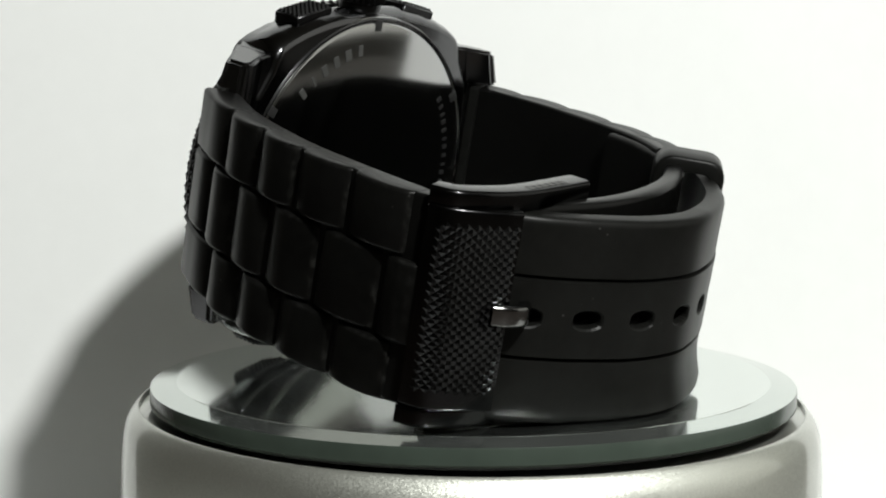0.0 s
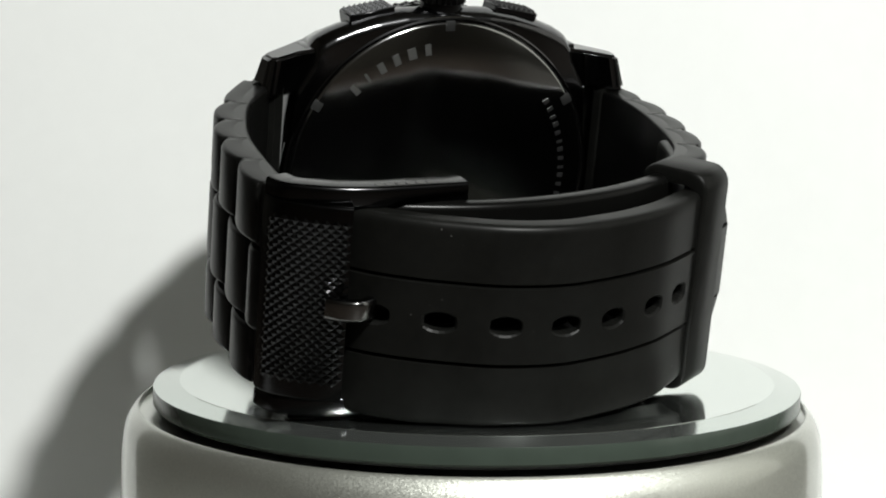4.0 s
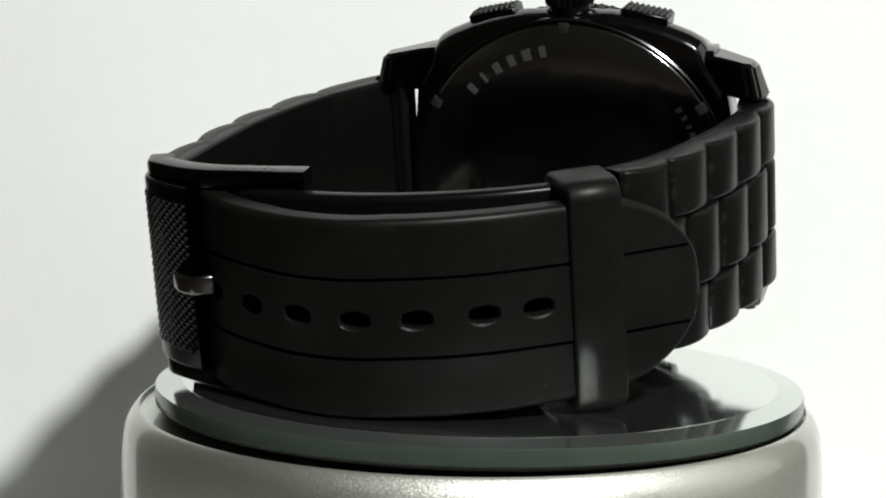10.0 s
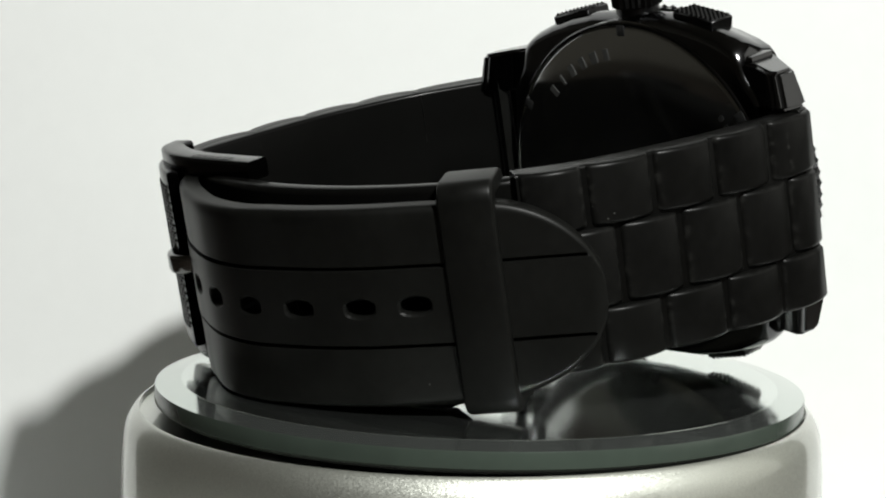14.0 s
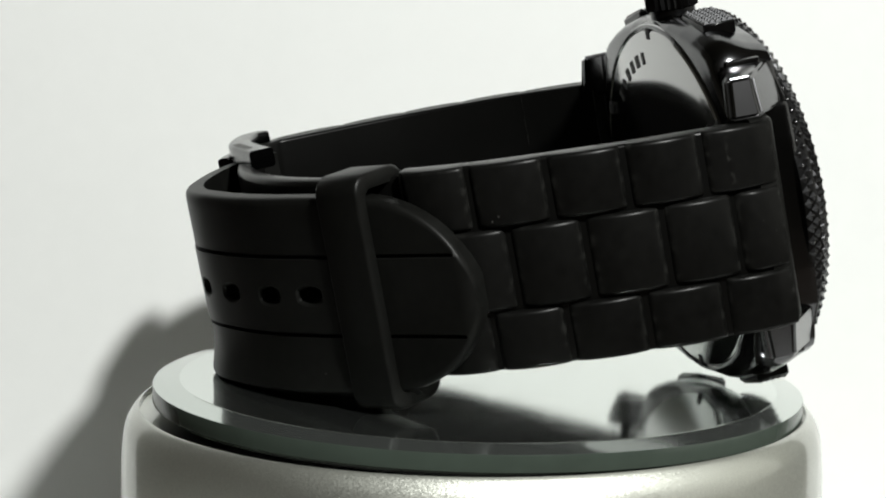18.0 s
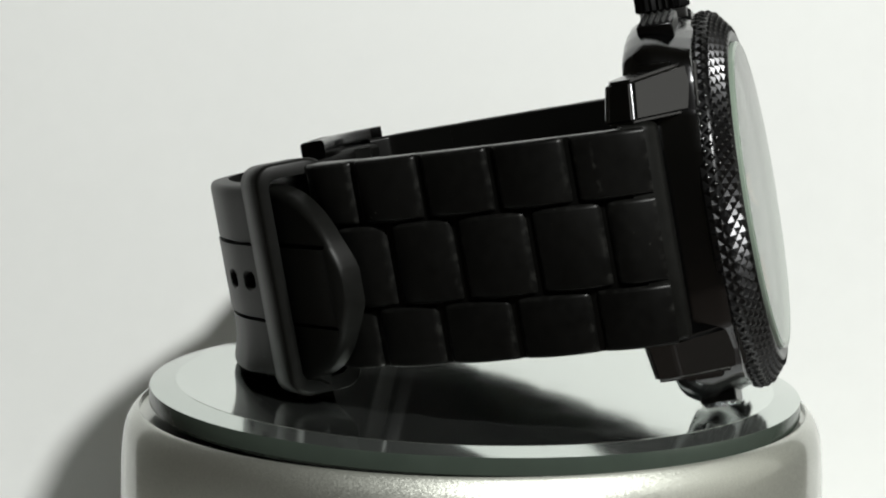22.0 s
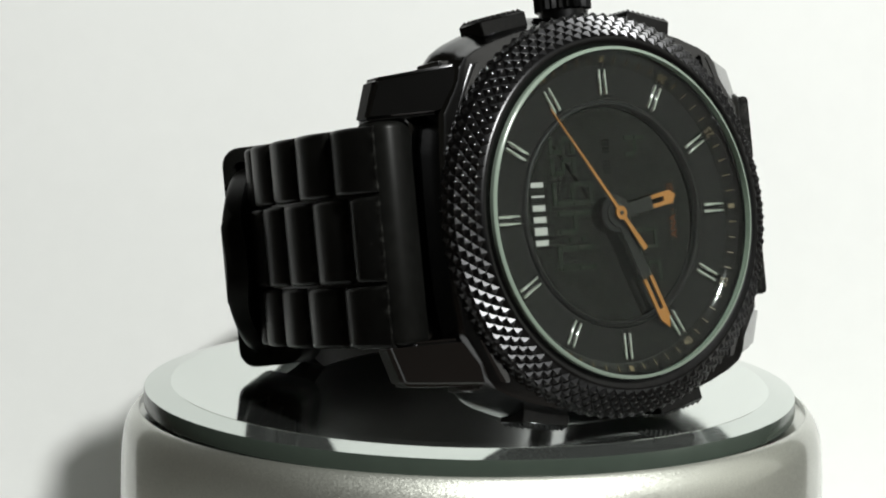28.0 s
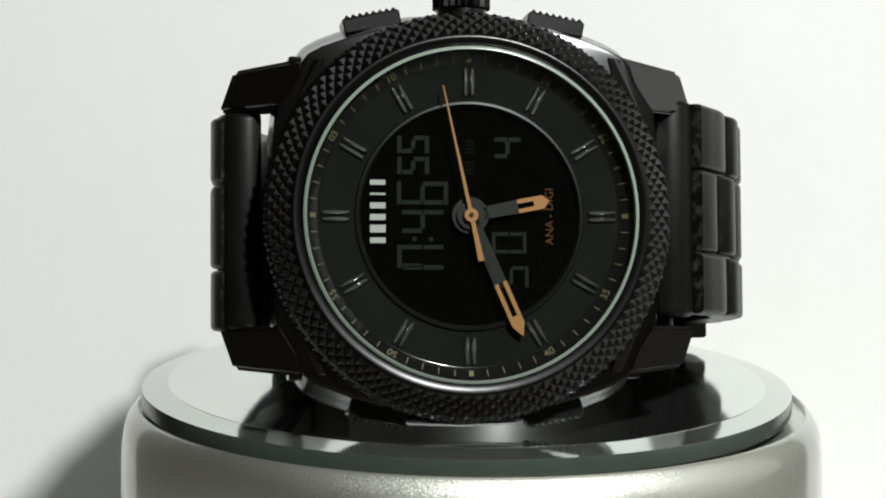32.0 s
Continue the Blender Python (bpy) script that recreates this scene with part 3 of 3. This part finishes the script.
def link(path, s0, s1, z0, z1, first=False):
    """A link with an arched back and square sides, standing proud of the strap."""
    mid, half = (s0 + s1) / 2, (s1 - s0) / 2

    def crown(s):
        u = (s - mid) / half
        if first and u < 0:
            return 1.0, 0.0
        u = abs(u)
        return 1.0, -1.0 * u ** 2.1 - (0.9 * ((u - 0.86) / 0.14) ** 2 if u > 0.86 else 0.0)

    bm = sweep(path, s0 + (0.0 if first else 0.22), s1 - 0.22, rounded(-2.9, 0.0, z0 + 0.13, z1 - 0.13, 0.55, 3), step=0.4, taper=crown)
    part("link", bm, RUBBER_LINK, watch, smooth=40)


# the joints of the three rows lie staggered
for path, upper, middle, lower in ((PX, (0.6, 12.2, 20.9, 29.2, 38.0, 47.6), (0.6, 8.0, 17.0, 25.4, 34.5, 44.6, 53.0), (0.6, 11.9, 20.4, 29.2, 38.5, 47.8)),
                                   (PN, (0.6, 9.3, 18.3, 27.1, 36.0, 44.6), (0.6, 6.4, 15.0, 24.0, 32.5, 41.2), (0.6, 9.2, 18.5, 27.5, 36.0, 44.6))):
    for z0, z1, stops in ((4.2, 11.7, upper), (-5.3, 4.2, middle), (-12.3, -5.3, lower)):
        for k, (a, b) in enumerate(zip(stops, stops[1:])):
            link(path, a, min(b, path.length), z0, z1, k == 0)

for sx in (-1, 1):
    end = Path([(sx * 22.3, 5.9), (sx * 23.6, 5.4), (sx * 25.3, 5.6), (sx * 26.4, 6.8), (sx * 27.0, 8.8)], sx)
    part("end_bar", sweep(end, 0.0, end.length, rounded(-4.2, 0.0, -12.1 if sx < 0 else -12.6, 12.0, 0.9), step=0.5), RUBBER, watch, "smooth black silicone end bar of the strap", smooth=60)

part("strap", sweep(PX, 0.6, PX.length, rounded(-4.2, -1.1, -12.15, 11.55, 0.45), step=1.2), RUBBER_IN, watch, "black silicone strap half", smooth=50)
part("strap", sweep(PN, 0.6, PN.length, rounded(-4.2, -1.1, -12.15, 11.55, 0.45), step=1.2), RUBBER_IN, watch, "black silicone strap half", smooth=50)

G = 4.65


def glass_at(x, y):
    """The z of the mirror plate's face under (x, y), in the watch's space."""
    return -25.385 + 0.0115 * x + 0.2125 * y


def underlayer():
    """The buckle side's inner flap, whose lower edge stands on the glass."""
    bm = sweep(PI, 0.0, PI.length, rounded(-2.4, 0.0, -17.0, 11.0, 0.8), step=1.2)
    for v in bm.verts:
        v.co.z = max(v.co.z, glass_at(v.co.x, v.co.y) + 0.12, -14.3 + 0.55 * max(0.0, -7.0 - v.co.x))
    part("strap_underlayer", bm, RUBBER_IN, watch, smooth=50)


underlayer()


def tip_taper(s):
    d = s - (PH.length - 14.0)
    if d <= 0:
        return 1.0, 0.0
    u = min(1.0, d / 14.05)
    return max(0.05, (1 - u ** 2.05) ** 0.5), 0.25 * u - (0.9 * ((u - 0.85) / 0.15) ** 2 if u > 0.85 else 0)


def strap_end():
    """The free end of the strap, with its row of holes cut through."""
    inner = [9.8, 9, 8.2, 7.4, 6.5, G + 0.5, G + 0.26, G + 0.14, G - 0.14, G - 0.26, G - 0.5, 2.6]
    inner = inner + [0.0] + [-z for z in inner[::-1]]
    lips = (0.0, 0.06, 0.2, 0.45, 0.9)
    bm = bmesh.new()
    rings, at, n = [], 0.0, 0
    while at < PH.length - 0.02:
        p, nrm = PH.at(at)
        f, off = tip_taper(at)
        hw = 11.55 * f
        up = min(0.85, lift(p.x, p.y) - 0.95 - 0.042 * max(0.0, 5.0 - p.x))
        more = 0.8 * min(1.0, max(0.0, (p.x - 14.0) / 10.0))
        ring = []
        core = max(0.0, hw - 0.95)
        # the lower edge stands on the glass and is pressed outwards there
        flare = min(1.0, max(0.0, (22.0 - p.x) / 9.0)) * min(1.0, max(0.0, (p.x + 15.0) / 9.0))
        for z in [hw - min(e, hw) for e in lips] + [min(max(z, -core), core) for z in inner] + [min(e, hw) - hw for e in lips[::-1]]:
            o = -0.75 if abs(abs(z) - G) < 0.2 and core > G + 0.3 else 0.12 * (abs(z) < G)
            e = hw - abs(z)
            if z < -6.5:
                o += 1.0 * flare * min(1.0, (-z - 6.5) / 4.5) ** 1.6
            if e < 0.9:
                o -= 0.9 - math.sqrt(max(0.0, 0.81 - (0.9 - e) ** 2))
            if z < -G and hw > G + 0.5:
                z -= more * (-z - G) / (hw - G)
            ring.append((o + off, z + up))
        low = -hw + up - (more if hw > G + 0.5 else 0.0)
        if hw > 11:
            low = max(low - 1.1, glass_at(p.x - 2.4 * nrm.x, p.y - 2.4 * nrm.y) + 0.1)
        ring += [(-2.4 + off, low), (-2.4 + off, hw + up)]
        rings.append([bm.verts.new((p.x + nrm.x * o, p.y + nrm.y * o, z)) for o, z in ring])
        at += 0.7 if at < PH.length - 16 else (0.4 if at < PH.length - 2.0 else 0.12)
    m = len(rings[0])
    for a, b in zip(rings, rings[1:]):
        for j in range(m):
            k = (j + 1) % m
            bm.faces.new((a[j], a[k], b[k], b[j]))
    bm.faces.new(rings[0][::-1])
    bm.faces.new(rings[-1])
    bmesh.ops.remove_doubles(bm, verts=bm.verts[:], dist=0.004)
    bmesh.ops.dissolve_degenerate(bm, edges=bm.edges[:], dist=0.003)
    ob = part("strap_end", bm, RUBBER, watch, "smooth grooved free end of the strap with oval holes", smooth=35)
    cutters = bmesh.new()
    for x, y in ((29.2, 60.3), (23, 64.2), (16.3, 67.5), (8.9, 68.5), (1.9, 66.6), (-4.9, 63), (-10.1, 58.9)):
        p, n = PH.at(PH.near(x, y))
        t = Vector((n.y, -n.x))
        rings = []
        for d, wide in ((-4.0, 0.0), (-0.3, 0.0), (-0.1, 0.06), (0.13, 0.3), (1.5, 1.6)):
            ring = []
            for i in range(20):
                a = 2 * math.pi * i / 20
                u, w = (1.7 + wide) * math.cos(a), (1.0 + wide) * math.sin(a)
                u = math.copysign(min(abs(u) * 1.15, 1.7 + wide), u)
                ring.append(cutters.verts.new(((p.x + n.x * d + t.x * u) * MM, (p.y + n.y * d + t.y * u) * MM, (w + 0.9 - 0.024 * max(0.0, 14.0 - x)) * MM)))
            rings.append(ring)
        for low, high in zip(rings, rings[1:]):
            for i in range(20):
                k = (i + 1) % 20
                cutters.faces.new((low[i], low[k], high[k], high[i]))
        cutters.faces.new(rings[0][::-1])
        cutters.faces.new(rings[-1])
    bmesh.ops.recalc_face_normals(cutters, faces=cutters.faces)
    me = bpy.data.meshes.new("cutter")
    cutters.to_mesh(me)
    cutters.free()
    tool = new("cutter", me)
    mod = ob.modifiers.new("holes", "BOOLEAN")
    mod.object, mod.operation, mod.solver = tool, "DIFFERENCE", "EXACT"
    bpy.context.view_layer.update()
    cut = bpy.data.meshes.new_from_object(ob.evaluated_get(bpy.context.evaluated_depsgraph_get()))
    ob.modifiers.clear()
    old, ob.data = ob.data, cut
    cut.name = "strap_end"
    bpy.data.meshes.remove(old)
    bpy.data.objects.remove(tool)
    bpy.data.meshes.remove(me)


strap_end()


def keeper():
    """The loop that holds the strap's free end."""
    p, n = PH.at(PH.near(-15.8, 53.5))
    p = p + Vector((0.9, 0.0))
    n = (Matrix.Rotation(radians(-12), 2) @ n)
    t = Vector((n.y, -n.x))
    z_mid = 0.2
    outer = rounded(-7.0, 1.75, -13.7, 13.7, 2.2, 5)
    inner = rounded(-5.4, 0.3, -11.9, 11.9, 1.2, 5)
    bm = bmesh.new()

    def ring(prof, u, grow):
        out = []
        for o, z in prof:
            o, z = o + (grow if o > -3 else -grow), z + (grow if z > 0 else -grow)
            q = p + n * o + t * u
            out.append(bm.verts.new((q.x, q.y, z + z_mid)))
        return out

    loops = [ring(inner, -3.2, 0), ring(outer, -3.2, -0.4), ring(outer, -3.05, -0.12), ring(outer, -2.8, 0), ring(outer, 2.8, 0), ring(outer, 3.05, -0.12), ring(outer, 3.2, -0.4), ring(inner, 3.2, 0)]
    m = len(outer)
    for a, b in zip(loops, loops[1:] + loops[:1]):
        for i in range(m):
            k = (i + 1) % m
            bm.faces.new((a[i], a[k], b[k], b[i]))
    part("keeper", bm, RUBBER, watch, "black silicone strap keeper loop", smooth=50)


keeper()


def buckle():
    pb = Path([(39.9, 52.8), (39.3, 55.0), (36.9, 57.2), (34.0, 58.9), (32.0, 59.7)], 1)
    ob = part("buckle", sweep(pb, 0.0, pb.length, rounded(-1.5, 0.0, -11.6, 11.2, 0.4), step=0.8), BUCKLE, watch, "black steel pin buckle with a knurled plate", smooth=45)
    arm = Path([(39.5, 52.4), (38.6, 54.8), (36.4, 56.2), (33.0, 57.5), (28.8, 58.1), (23.7, 57.95), (17.8, 57.6)], 1)
    for z0, z1 in ((10.55, 13.0), (-14.0, -11.6)):
        part("buckle_arm", sweep(arm, 0.0, arm.length, rounded(-3.0, 0.2, z0, z1, 0.5), step=0.8), BUCKLE, ob, smooth=45)
    verts, faces = [], []
    rows, cols = 19, 8
    s0, s1 = 1.5, pb.length - 0.3
    for j in range(rows * 2):
        for i in range(cols):
            s = s0 + (s1 - s0) * (i + (0.75 if j % 2 else 0.25)) / cols
            ds, dz = (s1 - s0) / cols * 0.5, 18.8 / rows * 0.5
            z = -9.4 + 18.8 * (j + 0.5) / (rows * 2)
            k = len(verts)
            for a, b, h in ((-ds, 0, 0.0), (0, -dz, 0.0), (ds, 0, 0.0), (0, dz, 0.0), (0, 0, 0.2)):
                p, n = pb.at(s + a)
                verts.append(((p.x + n.x * h) * MM, (p.y + n.y * h) * MM, (z + b + lift(p.x, p.y)) * MM))
            faces += [(k + q, k + (q + 1) % 4, k + 4) for q in range(4)]
    me = bpy.data.meshes.new("knurling")
    me.from_pydata(verts, [], faces)
    me.materials.append(BUCKLE)
    kn = new("knurling", me)
    kn.parent = ob
    tagged(kn, "small diamond knurling", kind="stuff")
    pin = Path([(34.2, 59.2), (33.0, 60.3), (31.0, 61.0), (29.2, 60.0), (28.6, 58.6)], 1)
    part("pin", sweep(pin, 0, pin.length, rounded(-0.9, 0.5, -1.45, 1.0, 0.45), step=0.5), PIN, ob, "polished steel buckle pin", smooth=45)
    # blind brand marks on the upper arm
    for i in range(6):
        p, n = arm.at(arm.length - 10.5 + 1.25 * i)
        q = p - n * 0.8
        part("engraving", box(q.x - 0.45, q.x + 0.45, q.y - 0.5, q.y + 0.5, 14.78, 14.86), ENGRAVED, ob)


buckle()


# ---- what moves: plate and watch turn together, the pointers go round ----
def motions():
    rate = 6.985
    rows = []
    for k in range(0, 17):
        t = 2.0 * k
        rows.append((t, Matrix.Rotation(radians(-rate * (t - SECONDS)), 4, "Z")))
    walk(plate, rows)
    walk(watch, [(t, m @ WATCH_POSE) for t, m in rows])

    def turned(deg):
        return Matrix.Rotation(radians(deg), 4, "Y")

    walk(second_hand, [(2.0 * k, turned(-12.0 + 6.0 * (2.0 * k - SECONDS))) for k in range(17)])
    walk(minute_hand, [(t, turned(156.6 + 0.1 * (t - SECONDS))) for t in (0.0, 16.0, 32.0)])
    walk(hour_hand, [(t, turned(79.2 + 0.1 / 12 * (t - SECONDS))) for t in (0.0, 16.0, 32.0)])


motions()
